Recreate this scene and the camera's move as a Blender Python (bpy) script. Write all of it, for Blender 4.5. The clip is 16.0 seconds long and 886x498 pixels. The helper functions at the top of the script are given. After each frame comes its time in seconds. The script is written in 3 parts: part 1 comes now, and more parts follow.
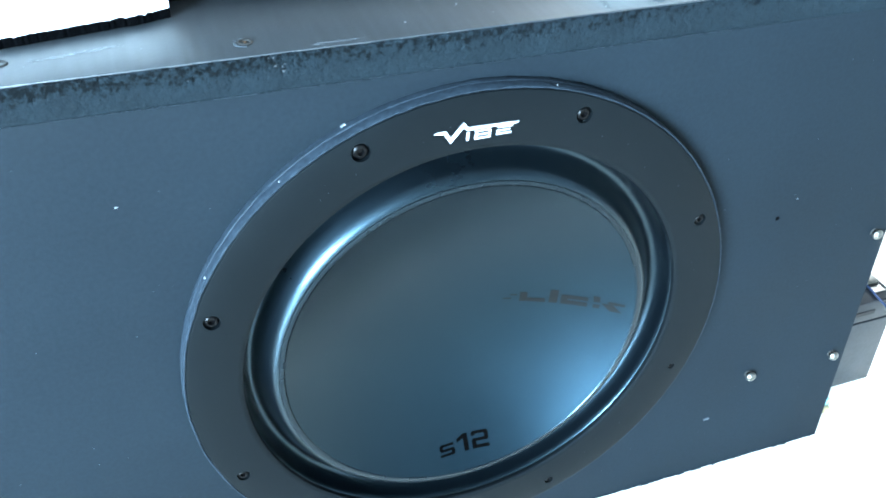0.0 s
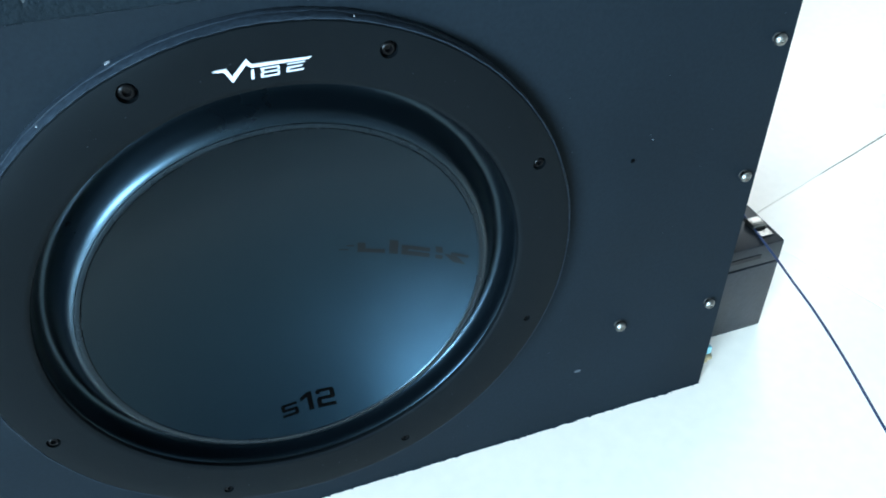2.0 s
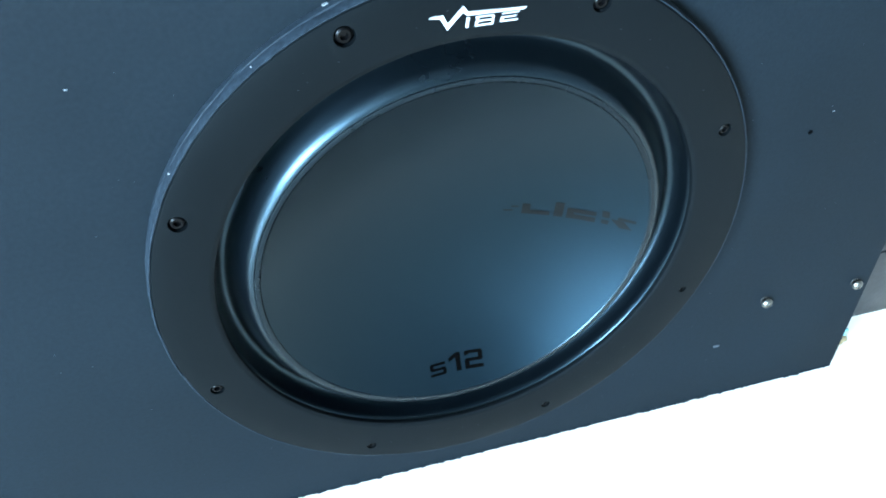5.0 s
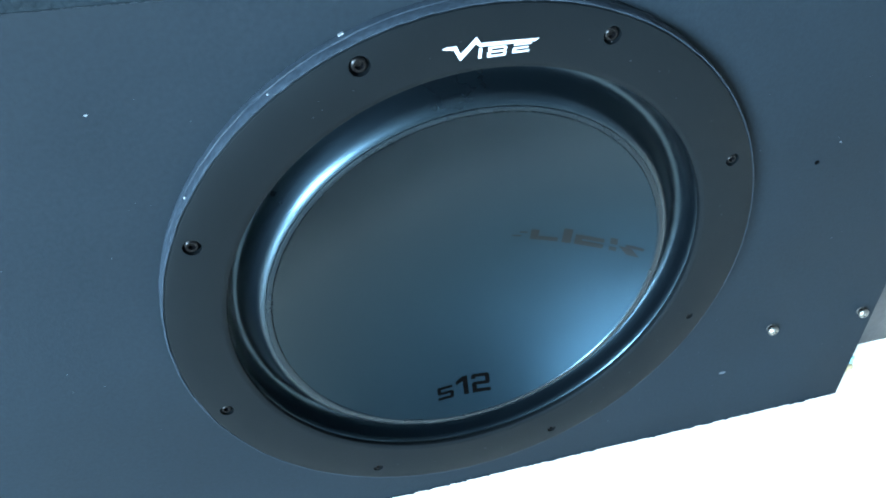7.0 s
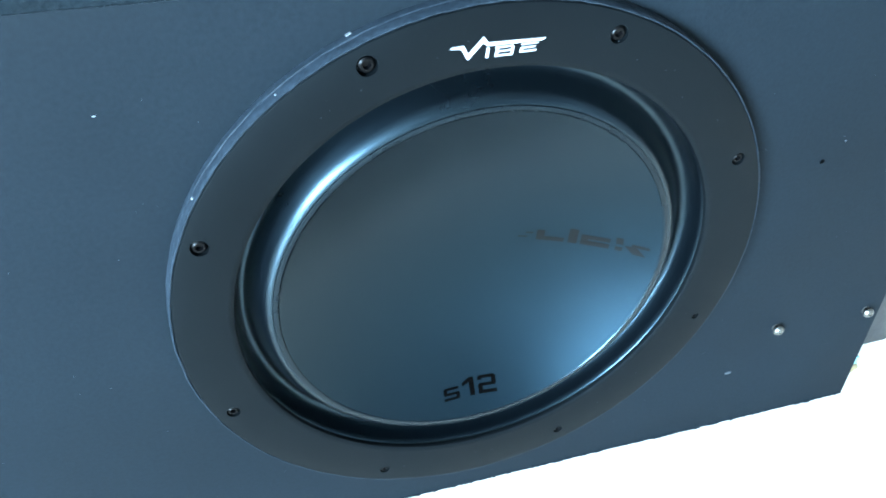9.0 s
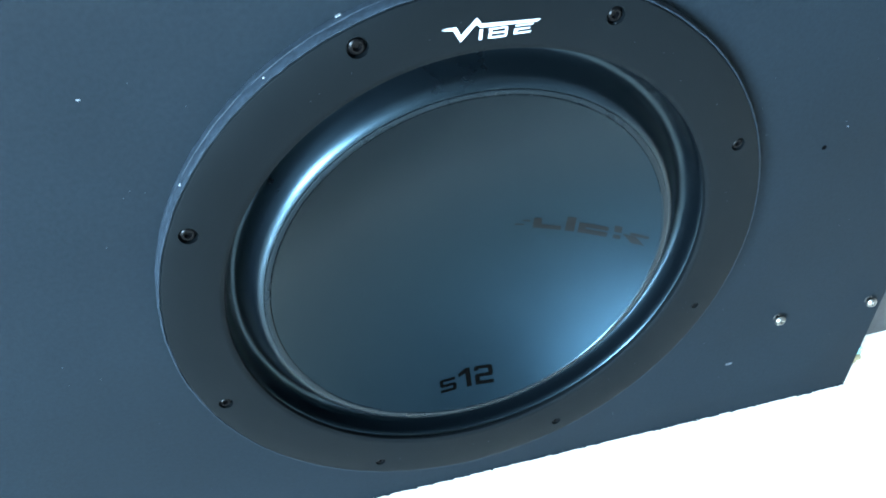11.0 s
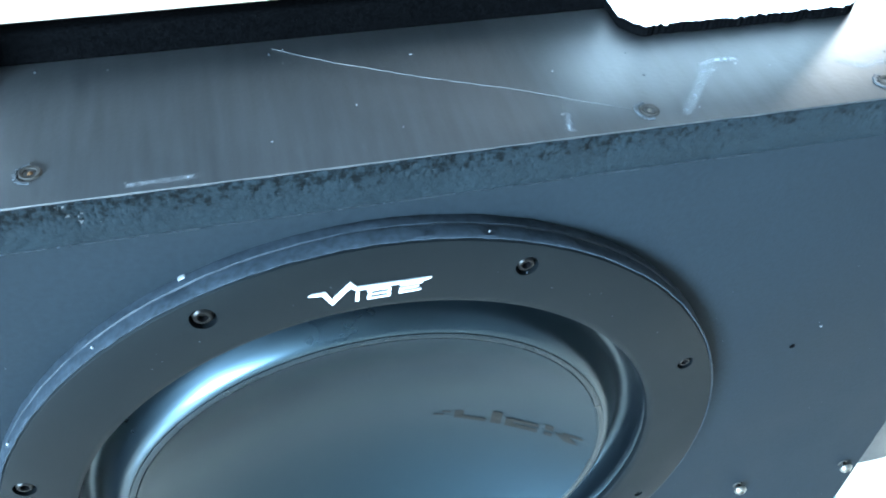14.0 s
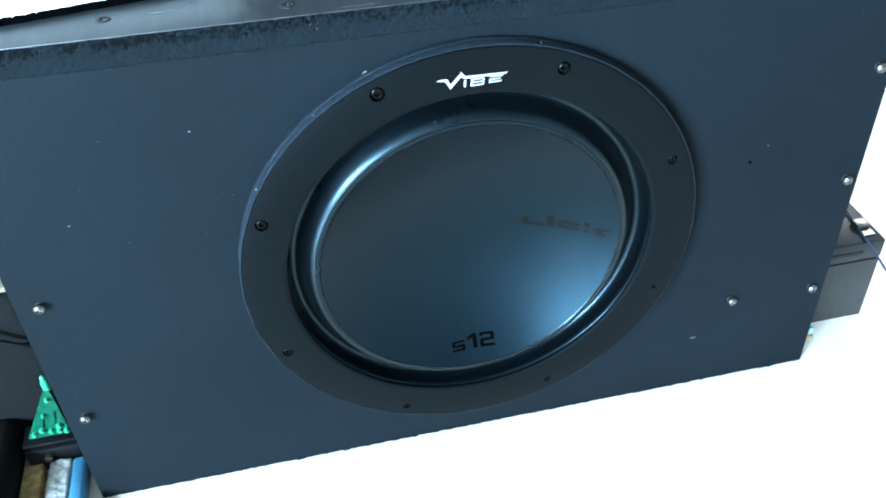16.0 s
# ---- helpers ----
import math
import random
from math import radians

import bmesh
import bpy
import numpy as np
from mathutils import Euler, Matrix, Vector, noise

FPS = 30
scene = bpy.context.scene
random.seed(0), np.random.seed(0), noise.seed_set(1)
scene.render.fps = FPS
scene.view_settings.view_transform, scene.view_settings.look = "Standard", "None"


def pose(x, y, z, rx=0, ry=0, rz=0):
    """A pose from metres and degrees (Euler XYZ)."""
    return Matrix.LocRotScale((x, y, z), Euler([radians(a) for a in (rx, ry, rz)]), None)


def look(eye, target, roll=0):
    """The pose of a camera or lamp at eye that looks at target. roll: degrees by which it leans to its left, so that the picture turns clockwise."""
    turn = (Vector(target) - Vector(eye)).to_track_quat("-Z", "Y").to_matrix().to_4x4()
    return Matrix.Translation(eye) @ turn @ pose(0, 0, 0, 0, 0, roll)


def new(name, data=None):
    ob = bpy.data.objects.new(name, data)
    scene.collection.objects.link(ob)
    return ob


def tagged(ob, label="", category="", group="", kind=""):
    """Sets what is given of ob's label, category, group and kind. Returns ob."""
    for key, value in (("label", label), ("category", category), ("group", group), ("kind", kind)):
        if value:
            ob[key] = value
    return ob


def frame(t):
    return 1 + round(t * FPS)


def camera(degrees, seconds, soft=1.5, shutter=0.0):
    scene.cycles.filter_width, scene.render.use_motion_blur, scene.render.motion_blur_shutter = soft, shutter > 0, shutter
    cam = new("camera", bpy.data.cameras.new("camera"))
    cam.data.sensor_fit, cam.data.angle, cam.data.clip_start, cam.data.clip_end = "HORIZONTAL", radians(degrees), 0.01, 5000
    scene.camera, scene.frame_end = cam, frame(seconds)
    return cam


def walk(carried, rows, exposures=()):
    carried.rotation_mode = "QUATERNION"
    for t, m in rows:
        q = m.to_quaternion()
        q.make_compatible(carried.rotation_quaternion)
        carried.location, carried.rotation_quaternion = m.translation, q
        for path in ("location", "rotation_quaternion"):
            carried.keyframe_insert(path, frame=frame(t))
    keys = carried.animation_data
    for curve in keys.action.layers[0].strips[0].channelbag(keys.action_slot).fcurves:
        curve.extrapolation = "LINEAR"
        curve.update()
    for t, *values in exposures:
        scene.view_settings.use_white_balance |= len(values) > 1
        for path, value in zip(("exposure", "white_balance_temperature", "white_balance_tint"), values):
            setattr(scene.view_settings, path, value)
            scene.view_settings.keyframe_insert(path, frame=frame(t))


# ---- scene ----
cam = camera(53.1, 16.0, soft=1.8)
PATH = [
    (0, (-0.134, -0.361, 0.53), (0.38, 1.174, -0.646), -0.4),
    (0.5, (-0.134, -0.361, 0.528), (0.372, 1.168, -0.657), -0.5),
    (1, (-0.108, -0.357, 0.519), (0.412, 1.153, -0.685), 0.3),
    (1.5, (-0.041, -0.355, 0.504), (0.606, 1.06, -0.753), 3.8),
    (1.7, (-0.029, -0.352, 0.507), (0.629, 1.036, -0.774), 3.8),
    (2, (-0.046, -0.36, 0.511), (0.487, 1.084, -0.766), 0.0),
    (2.5, (-0.082, -0.359, 0.539), (0.363, 1.139, -0.711), -1.4),
    (3, (-0.071, -0.351, 0.512), (0.533, 1.062, -0.768), 3.0),
    (3.5, (-0.081, -0.341, 0.492), (0.48, 1.047, -0.834), 2.7),
    (4, (-0.093, -0.336, 0.484), (0.407, 1.039, -0.88), 1.2),
    (4.5, (-0.109, -0.332, 0.494), (0.356, 1.05, -0.875), 0.8),
    (5, (-0.115, -0.333, 0.5), (0.337, 1.094, -0.826), 1.0),
    (7.5, (-0.119, -0.334, 0.506), (0.333, 1.125, -0.785), 1.5),
    (8, (-0.121, -0.334, 0.506), (0.336, 1.128, -0.78), 1.5),
    (8.5, (-0.122, -0.334, 0.504), (0.331, 1.13, -0.781), 1.2),
    (9, (-0.122, -0.334, 0.504), (0.331, 1.129, -0.783), 1.2),
    (11.5, (-0.112, -0.33, 0.495), (0.325, 1.126, -0.805), 0.6),
    (12, (-0.079, -0.281, 0.495), (0.339, 1.151, -0.837), 0.2),
    (12.5, (-0.056, -0.226, 0.529), (0.327, 1.173, -0.849), -0.2),
    (13, (-0.044, -0.221, 0.545), (0.316, 1.159, -0.857), 0.3),
    (13.5, (-0.037, -0.216, 0.557), (0.31, 1.15, -0.862), 0.8),
    (14, (-0.029, -0.215, 0.556), (0.334, 1.138, -0.871), 1.9),
    (14.5, (-0.027, -0.218, 0.55), (0.361, 1.123, -0.881), 2.7),
    (15, (-0.036, -0.248, 0.549), (0.34, 1.131, -0.849), 2.1),
    (15.5, (-0.078, -0.353, 0.549), (0.22, 1.066, -0.829), -0.4),
    (16, (-0.108, -0.465, 0.583), (0.179, 1.052, -0.689), -2.7),
]
EXPOSURES = [(0, 0.1), (0.5, 0.1), (1, 0.1), (1.5, -0.9), (2, -1.3), (2.5, -0.05), (3, -0.12), (3.5, -0.6), (4, -0.95), (4.5, -1.0), (5, -0.55), (7.5, -0.2), (9, -0.15), (11.5, -0.45), (12, -0.8), (12.5, 0.05), (13, 0.05), (14.5, 0.07), (15, 0.45), (15.5, 0.2), (16, -0.82)]
walk(cam, [(t, look(eye, target, roll)) for t, eye, target, roll in PATH], EXPOSURES)

# ---- light: sky through the west window opening, plus a lamp added to the north ----
world = bpy.data.worlds.new("sky")
scene.world = world
world.use_nodes = True
wn = world.node_tree
sky = wn.nodes.new("ShaderNodeTexSky")
sky.sky_type, sky.sun_disc = "NISHITA", False
sky.sun_elevation, sky.sun_rotation = radians(48), radians(70)
wn.links.new(sky.outputs[0], wn.nodes["Background"].inputs[0])
wn.nodes["Background"].inputs[1].default_value = 0.1

sun = new("sun", bpy.data.lights.new("sun", "SUN"))
sun.data.energy, sun.data.angle, sun.data.color = 3.0, radians(0.5), (1.0, 0.95, 0.88)
sun.matrix_world = look((4, 1.5, 5), (0, 0, 0))

WIN_Y, WIN_Z, WIN_W, WIN_H = -3.70, 1.30, 3.40, 1.30
area_lamp = new("window_daylight", bpy.data.lights.new("window_daylight", "AREA"))
area_lamp.data.shape, area_lamp.data.size, area_lamp.data.size_y = "RECTANGLE", WIN_W, WIN_H
area_lamp.data.energy, area_lamp.data.color = 4350.0, (0.475, 0.75, 1.0)
area_lamp.matrix_world = look((-3.22, WIN_Y, WIN_Z), (0.0, WIN_Y, WIN_Z))

# unseen second lamp, added for glare on the top board
LAMP2_X, LAMP2_Z, LAMP2_W, LAMP2_H = 1.78, 1.35, 1.1, 1.1
area_lamp = new("window_daylight", bpy.data.lights.new("window_daylight", "AREA"))
area_lamp.data.shape, area_lamp.data.size, area_lamp.data.size_y = "RECTANGLE", LAMP2_W, LAMP2_H
area_lamp.data.energy, area_lamp.data.color = 115.0, (0.80, 0.92, 1.0)
area_lamp.matrix_world = look((LAMP2_X, 1.72, LAMP2_Z), (LAMP2_X, 0.0, LAMP2_Z))


# ---- materials ----
def material(name, colour, rough=0.5, metal=0.0, spec=0.5, grain=400.0, grain_amount=0.15, stain=6.0, stain_amount=0.15,
             bump=0.1, bump_scale=600.0, rough_vary=0.1, distance=0.0005, per_object=0.0, glass=0.0, emit=0.0, stretch=None, sky_tint=None):
    m = bpy.data.materials.new(name)
    m.use_nodes = True
    nt = m.node_tree
    b = nt.nodes["Principled BSDF"]
    b.inputs["Metallic"].default_value = metal
    b.inputs["Specular IOR Level"].default_value = spec
    b.inputs["Transmission Weight"].default_value = glass
    # puts the blue of the window light into the gloss colour
    if sky_tint:
        b.inputs["Specular Tint"].default_value = (*sky_tint, 1)
    tex = nt.nodes.new("ShaderNodeTexCoord")

    def noise_tex(scale, detail=4.0):
        n = nt.nodes.new("ShaderNodeTexNoise")
        n.inputs["Scale"].default_value, n.inputs["Detail"].default_value = scale, detail
        if stretch and detail == 4.0:
            mp = nt.nodes.new("ShaderNodeMapping")
            mp.inputs["Scale"].default_value = stretch
            nt.links.new(tex.outputs["Object"], mp.inputs["Vector"])
            nt.links.new(mp.outputs[0], n.inputs["Vector"])
        else:
            nt.links.new(tex.outputs["Object"], n.inputs["Vector"])
        return n

    def ranged(src, low, high):
        r = nt.nodes.new("ShaderNodeMapRange")
        r.inputs["From Min"].default_value, r.inputs["From Max"].default_value = 0.3, 0.7
        r.inputs["To Min"].default_value, r.inputs["To Max"].default_value = low, high
        nt.links.new(src, r.inputs["Value"])
        return r.outputs["Result"]

    def times(a, c):
        n = nt.nodes.new("ShaderNodeMath")
        n.operation = "MULTIPLY"
        nt.links.new(a, n.inputs[0])
        nt.links.new(c, n.inputs[1])
        return n.outputs[0]

    fine, wide = noise_tex(grain), noise_tex(stain, 6.0)
    factor = times(ranged(fine.outputs["Fac"], 1 - grain_amount, 1 + grain_amount), ranged(wide.outputs["Fac"], 1 - stain_amount, 1 + stain_amount))
    if per_object:
        info = nt.nodes.new("ShaderNodeObjectInfo")
        vary = nt.nodes.new("ShaderNodeMapRange")
        vary.inputs["To Min"].default_value, vary.inputs["To Max"].default_value = 1 - per_object, 1 + per_object
        nt.links.new(info.outputs["Random"], vary.inputs["Value"])
        factor = times(factor, vary.outputs["Result"])
    mix = nt.nodes.new("ShaderNodeVectorMath")
    mix.operation = "SCALE"
    mix.inputs[0].default_value = colour
    nt.links.new(factor, mix.inputs["Scale"])
    nt.links.new(mix.outputs[0], b.inputs["Base Color"])
    nt.links.new(ranged(wide.outputs["Fac"], max(0.03, rough - rough_vary), min(1, rough + rough_vary)), b.inputs["Roughness"])
    if bump:
        bp = nt.nodes.new("ShaderNodeBump")
        bp.inputs["Strength"].default_value, bp.inputs["Distance"].default_value = bump, distance
        nt.links.new(noise_tex(bump_scale, 3.0).outputs["Fac"], bp.inputs["Height"])
        nt.links.new(bp.outputs[0], b.inputs["Normal"])
    if emit:
        b.inputs["Emission Color"].default_value = (*colour, 1)
        b.inputs["Emission Strength"].default_value = emit
    return m


PAINT = material("black_satin_paint_on_mdf", (0.0070, 0.0104, 0.0133), 0.68, spec=0.04, grain=420, grain_amount=0.14, stain=7, stain_amount=0.16, bump=0.25, bump_scale=700, distance=0.0003)
# scuffed top paint, base lightened to carry the room's reflection
PAINT_TOP = material("scuffed_black_paint_lightened", (0.0195, 0.0228, 0.0260), 0.42, spec=0.5, grain=260, grain_amount=0.22, stain=9, stain_amount=0.08, rough_vary=0.03, stretch=(1.0, 0.08, 1.0), bump=0.2, bump_scale=500, distance=0.0003)
PAINT_EDGE = material("painted_rough_mdf_edge", (0.0063, 0.0100, 0.0125), 0.7, spec=0.04, grain=900, grain_amount=0.2, stain=60, stain_amount=0.15, bump=0.8, bump_scale=320, distance=0.0009)
RING_EDGE = material("painted_mdf_ring_edge", (0.0140, 0.0205, 0.0275), 0.55, spec=0.12, grain=420, grain_amount=0.35, stain=40, stain_amount=0.08, bump=0.35, bump_scale=250, distance=0.0006)
# trim, rubber, cone and lip gloss tinted blue in place of bluer light
TRIM = material("matt_black_moulded_plastic", (0.0021, 0.0029, 0.0035), 0.52, spec=0.08, sky_tint=(0.78, 0.93, 1.0), grain=1500, grain_amount=0.1, stain=9, stain_amount=0.08, bump=0.15, bump_scale=1800, distance=0.0002)
RUBBER = material("black_rubber", (0.0006, 0.0010, 0.0015), 0.30, spec=0.58, sky_tint=(0.50, 0.80, 1.0), grain=800, grain_amount=0.1, stain=12, stain_amount=0.06, bump=0.015, bump_scale=500, distance=0.0002, rough_vary=0.04)
CONE = material("black_pressed_cone", (0.0011, 0.0019, 0.0026), 0.38, spec=0.34, sky_tint=(0.36, 0.74, 1.0), grain=1200, grain_amount=0.12, stain=10, stain_amount=0.08, bump=0.12, bump_scale=1500, distance=0.0002, rough_vary=0.05)

# fine dark specks of colour in the upper, pitted part of the sawn edge
nt = PAINT_EDGE.node_tree
shell = nt.nodes["Principled BSDF"]
coords = nt.nodes.new("ShaderNodeTexCoord")
parts_of = nt.nodes.new("ShaderNodeSeparateXYZ")
nt.links.new(coords.outputs["Object"], parts_of.inputs[0])


def mapped(value, a, b, c, d):
    n = nt.nodes.new("ShaderNodeMapRange")
    for key, v in zip(("From Min", "From Max", "To Min", "To Max"), (a, b, c, d)):
        n.inputs[key].default_value = v
    nt.links.new(value, n.inputs["Value"])
    return n.outputs["Result"]


def joined(a, b, op):
    n = nt.nodes.new("ShaderNodeMath")
    n.operation = op
    nt.links.new(a, n.inputs[0])
    nt.links.new(b, n.inputs[1])
    return n.outputs[0]


specks = nt.nodes.new("ShaderNodeTexNoise")
specks.inputs["Scale"].default_value, specks.inputs["Detail"].default_value, specks.inputs["Roughness"].default_value = 400.0, 5.0, 0.66
patches = nt.nodes.new("ShaderNodeTexNoise")
patches.inputs["Scale"].default_value, patches.inputs["Detail"].default_value = 45.0, 3.0
for n in (specks, patches):
    nt.links.new(coords.outputs["Object"], n.inputs["Vector"])
height = mapped(parts_of.outputs["Z"], 0.3595, 0.3690, -0.20, 0.055)
along = mapped(parts_of.outputs["X"], -0.05, 0.26, 0.0, -0.12)
level = joined(joined(specks.outputs["Fac"], height, "ADD"), joined(along, mapped(patches.outputs["Fac"], 0.3, 0.7, -0.05, 0.05), "ADD"), "ADD")
pitted = mapped(level, 0.47, 0.61, 1.0, 0.24)
darkened = nt.nodes.new("ShaderNodeVectorMath")
darkened.operation = "SCALE"
nt.links.new(shell.inputs["Base Color"].links[0].from_socket, darkened.inputs[0])
nt.links.new(pitted, darkened.inputs["Scale"])
nt.links.new(darkened.outputs[0], shell.inputs["Base Color"])
LIP = material("black_moulded_lip", (0.0022, 0.0032, 0.0042), 0.26, spec=0.32, grain=1200, grain_amount=0.12, stain=30, stain_amount=0.2, bump=0.1, bump_scale=900, distance=0.0002, rough_vary=0.06, sky_tint=(0.55, 0.82, 1.0))
INK = material("black_print", (0.0003, 0.0003, 0.0003), 0.7, spec=0.02, bump=0)
INK_FADED = material("worn_grey_black_print", (0.0007, 0.0008, 0.0009), 0.44, spec=0.17, grain=600, grain_amount=0.5, bump=0)
SILVER = material("white_silver_badge", (0.55, 0.56, 0.58), 0.35, metal=0.3, grain_amount=0.03, stain_amount=0.03, bump=0)
STEEL = material("zinc_steel", (0.22, 0.21, 0.19), 0.35, metal=1.0, grain_amount=0.1, bump=0.1)
BLACK_STEEL = material("black_oxide_steel", (0.0012, 0.0012, 0.0014), 0.3, metal=0.0, spec=0.12, bump=0.05)
CHIP = material("bare_pale_chip", (0.13, 0.14, 0.15), 0.7, grain=900, grain_amount=0.3, bump=0.2)
SCUFF = material("grey_scuff", (0.030, 0.038, 0.046), 0.6, grain=900, grain_amount=0.5, bump=0.2)
HAIRLINE = material("hairline_scratch", (0.024, 0.029, 0.034), 0.6, grain=900, grain_amount=0.5, bump=0)
STREAK = material("soft_rubbed_paint", (0.26, 0.30, 0.34), 0.6, grain=700, grain_amount=0.4, bump=0)
nt = STREAK.node_tree
place = nt.nodes.new("ShaderNodeUVMap")
split = nt.nodes.new("ShaderNodeSeparateXYZ")
nt.links.new(place.outputs[0], split.inputs[0])
fades = []
for axis, steep in (("X", 4.0), ("Y", 1.0)):
    side = nt.nodes.new("ShaderNodeMath")
    side.operation, side.inputs[1].default_value = "PINGPONG", 0.5
    nt.links.new(split.outputs[axis], side.inputs[0])
    ease = nt.nodes.new("ShaderNodeMapRange")
    ease.interpolation_type = "SMOOTHSTEP"
    ease.inputs["From Max"].default_value = 0.5 / steep
    nt.links.new(side.outputs[0], ease.inputs["Value"])
    fades.append(ease.outputs["Result"])
cloud = nt.nodes.new("ShaderNodeTexNoise")
cloud.inputs["Scale"].default_value, cloud.inputs["Detail"].default_value = 350.0, 5.0
here = nt.nodes.new("ShaderNodeTexCoord")
nt.links.new(here.outputs["Object"], cloud.inputs["Vector"])
thin = nt.nodes.new("ShaderNodeMapRange")
thin.inputs["From Min"].default_value, thin.inputs["From Max"].default_value, thin.inputs["To Max"].default_value = 0.3, 0.75, 0.75
nt.links.new(cloud.outputs["Fac"], thin.inputs["Value"])
opacity = thin.outputs["Result"]
for fade in fades:
    both = nt.nodes.new("ShaderNodeMath")
    both.operation = "MULTIPLY"
    nt.links.new(opacity, both.inputs[0])
    nt.links.new(fade, both.inputs[1])
    opacity = both.outputs[0]
nt.links.new(opacity, nt.nodes["Principled BSDF"].inputs["Alpha"])
RUST = material("orange_rust", (0.10, 0.045, 0.015), 0.8, grain=900, grain_amount=0.5, bump=0.4)
PLUG = material("dark_wood_filler", (0.010, 0.0085, 0.007), 0.8, grain=700, grain_amount=0.4, bump=0.4)
DIRT = material("brown_dirt", (0.16, 0.12, 0.08), 0.9, grain=300, grain_amount=0.5, bump=0.3)
DULL_BLACK = material("dull_black", (0.0012, 0.0013, 0.0015), 1.0, spec=0.0, grain=900, grain_amount=0.4, bump=0.5, bump_scale=900)
PAPER = material("white_polystyrene", (0.86, 0.86, 0.85), 0.8, grain=500, grain_amount=0.04, stain_amount=0.04, bump=0.3, bump_scale=300, distance=0.001)
TILE = material("cream_glazed_tile", (0.97, 0.83, 0.69), 0.35, grain=90, grain_amount=0.02, stain=4, stain_amount=0.03, bump=0.05, bump_scale=60, per_object=0.02)
GROUT = material("pale_grout", (0.97, 0.83, 0.69), 0.8, grain=500, grain_amount=0.06, bump=0.2)
WALL = material("grey_wall_paint", (0.12, 0.117, 0.113), 0.85, grain=80, grain_amount=0.02, stain=1.5, stain_amount=0.04, bump=0.15, bump_scale=120, distance=0.001)
BATTERY = material("dark_grey_abs_case", (0.011, 0.012, 0.014), 0.45, grain=300, grain_amount=0.4, stain=30, stain_amount=0.3, bump=0.2)
BATTERY_LID = material("dark_grey_abs_lid", (0.010, 0.011, 0.013), 0.4, spec=0.3, grain=300, grain_amount=0.2, stain=30, stain_amount=0.2, bump=0.1)
BLACK_PLASTIC = material("black_plastic", (0.004, 0.004, 0.005), 0.45, spec=0.25, bump=0.1)
BLUE_WIRE = material("navy_blue_pvc", (0.012, 0.022, 0.055), 0.35, grain_amount=0.05, bump=0)
BRASS = material("brass", (0.55, 0.45, 0.28), 0.35, metal=1.0, bump=0.1)
TEAL = material("teal_plastic", (0.16, 0.32, 0.34), 0.4, bump=0.1)
LEAF = material("clear_green_plastic", (0.004, 0.10, 0.055), 0.25, grain=200, grain_amount=0.3, bump=0.3, bump_scale=200, glass=0.2)
GLOW = material("lit_green_plastic", (0.02, 0.28, 0.14), 0.3, emit=0.08, bump=0)
CYAN = material("sky_blue_plastic", (0.06, 0.24, 0.38), 0.45, bump=0.1)
FOIL = material("crinkled_white_film", (0.62, 0.60, 0.56), 0.35, grain=250, grain_amount=0.25, stain=60, stain_amount=0.2, bump=0.9, bump_scale=140, distance=0.003)
TAN = material("tan_wood", (0.42, 0.26, 0.10), 0.6, grain=200, grain_amount=0.35, stain=50, stain_amount=0.3, bump=0.4, bump_scale=200)
FABRIC = material("black_woven_fabric", (0.004, 0.0042, 0.0042), 0.9, spec=0.2, grain=500, grain_amount=0.4, stain=20, stain_amount=0.3, bump=0.6, bump_scale=500)
CARD = material("tan_cardboard", (0.24, 0.18, 0.12), 0.85, grain=200, grain_amount=0.1, bump=0.2)


# ---- mesh helpers ----
def mesh_of(name, bm, mat, smooth=True):
    me = bpy.data.meshes.new(name)
    bmesh.ops.recalc_face_normals(bm, faces=bm.faces[:])
    bm.to_mesh(me)
    bm.free()
    me.materials.append(mat)
    if smooth:
        for p in me.polygons:
            p.use_smooth = True
        me.set_sharp_from_angle(angle=radians(35))
    return me


def part(name, bm, mat, parent=None, label="", smooth=True):
    ob = new(name, mesh_of(name, bm, mat, smooth))
    ob.parent = parent
    return tagged(ob, label)


def thing(name, at, label, category, group="", kind=""):
    ob = new(name)
    ob.empty_display_size = 0.02
    ob.location = at
    return tagged(ob, label, category, group, kind)


def box(x0, x1, y0, y1, z0, z1, bevel=0.0, segments=2, bm=None):
    bm = bm or bmesh.new()
    made = bmesh.ops.create_cube(bm, size=1.0, matrix=Matrix.Translation(((x0 + x1) / 2, (y0 + y1) / 2, (z0 + z1) / 2)) @ Matrix.Diagonal((x1 - x0, y1 - y0, z1 - z0, 1)))
    if bevel:
        edges = list({e for v in made["verts"] for e in v.link_edges})
        bmesh.ops.bevel(bm, geom=edges, offset=bevel, segments=segments, affect="EDGES", profile=0.5)
    return bm


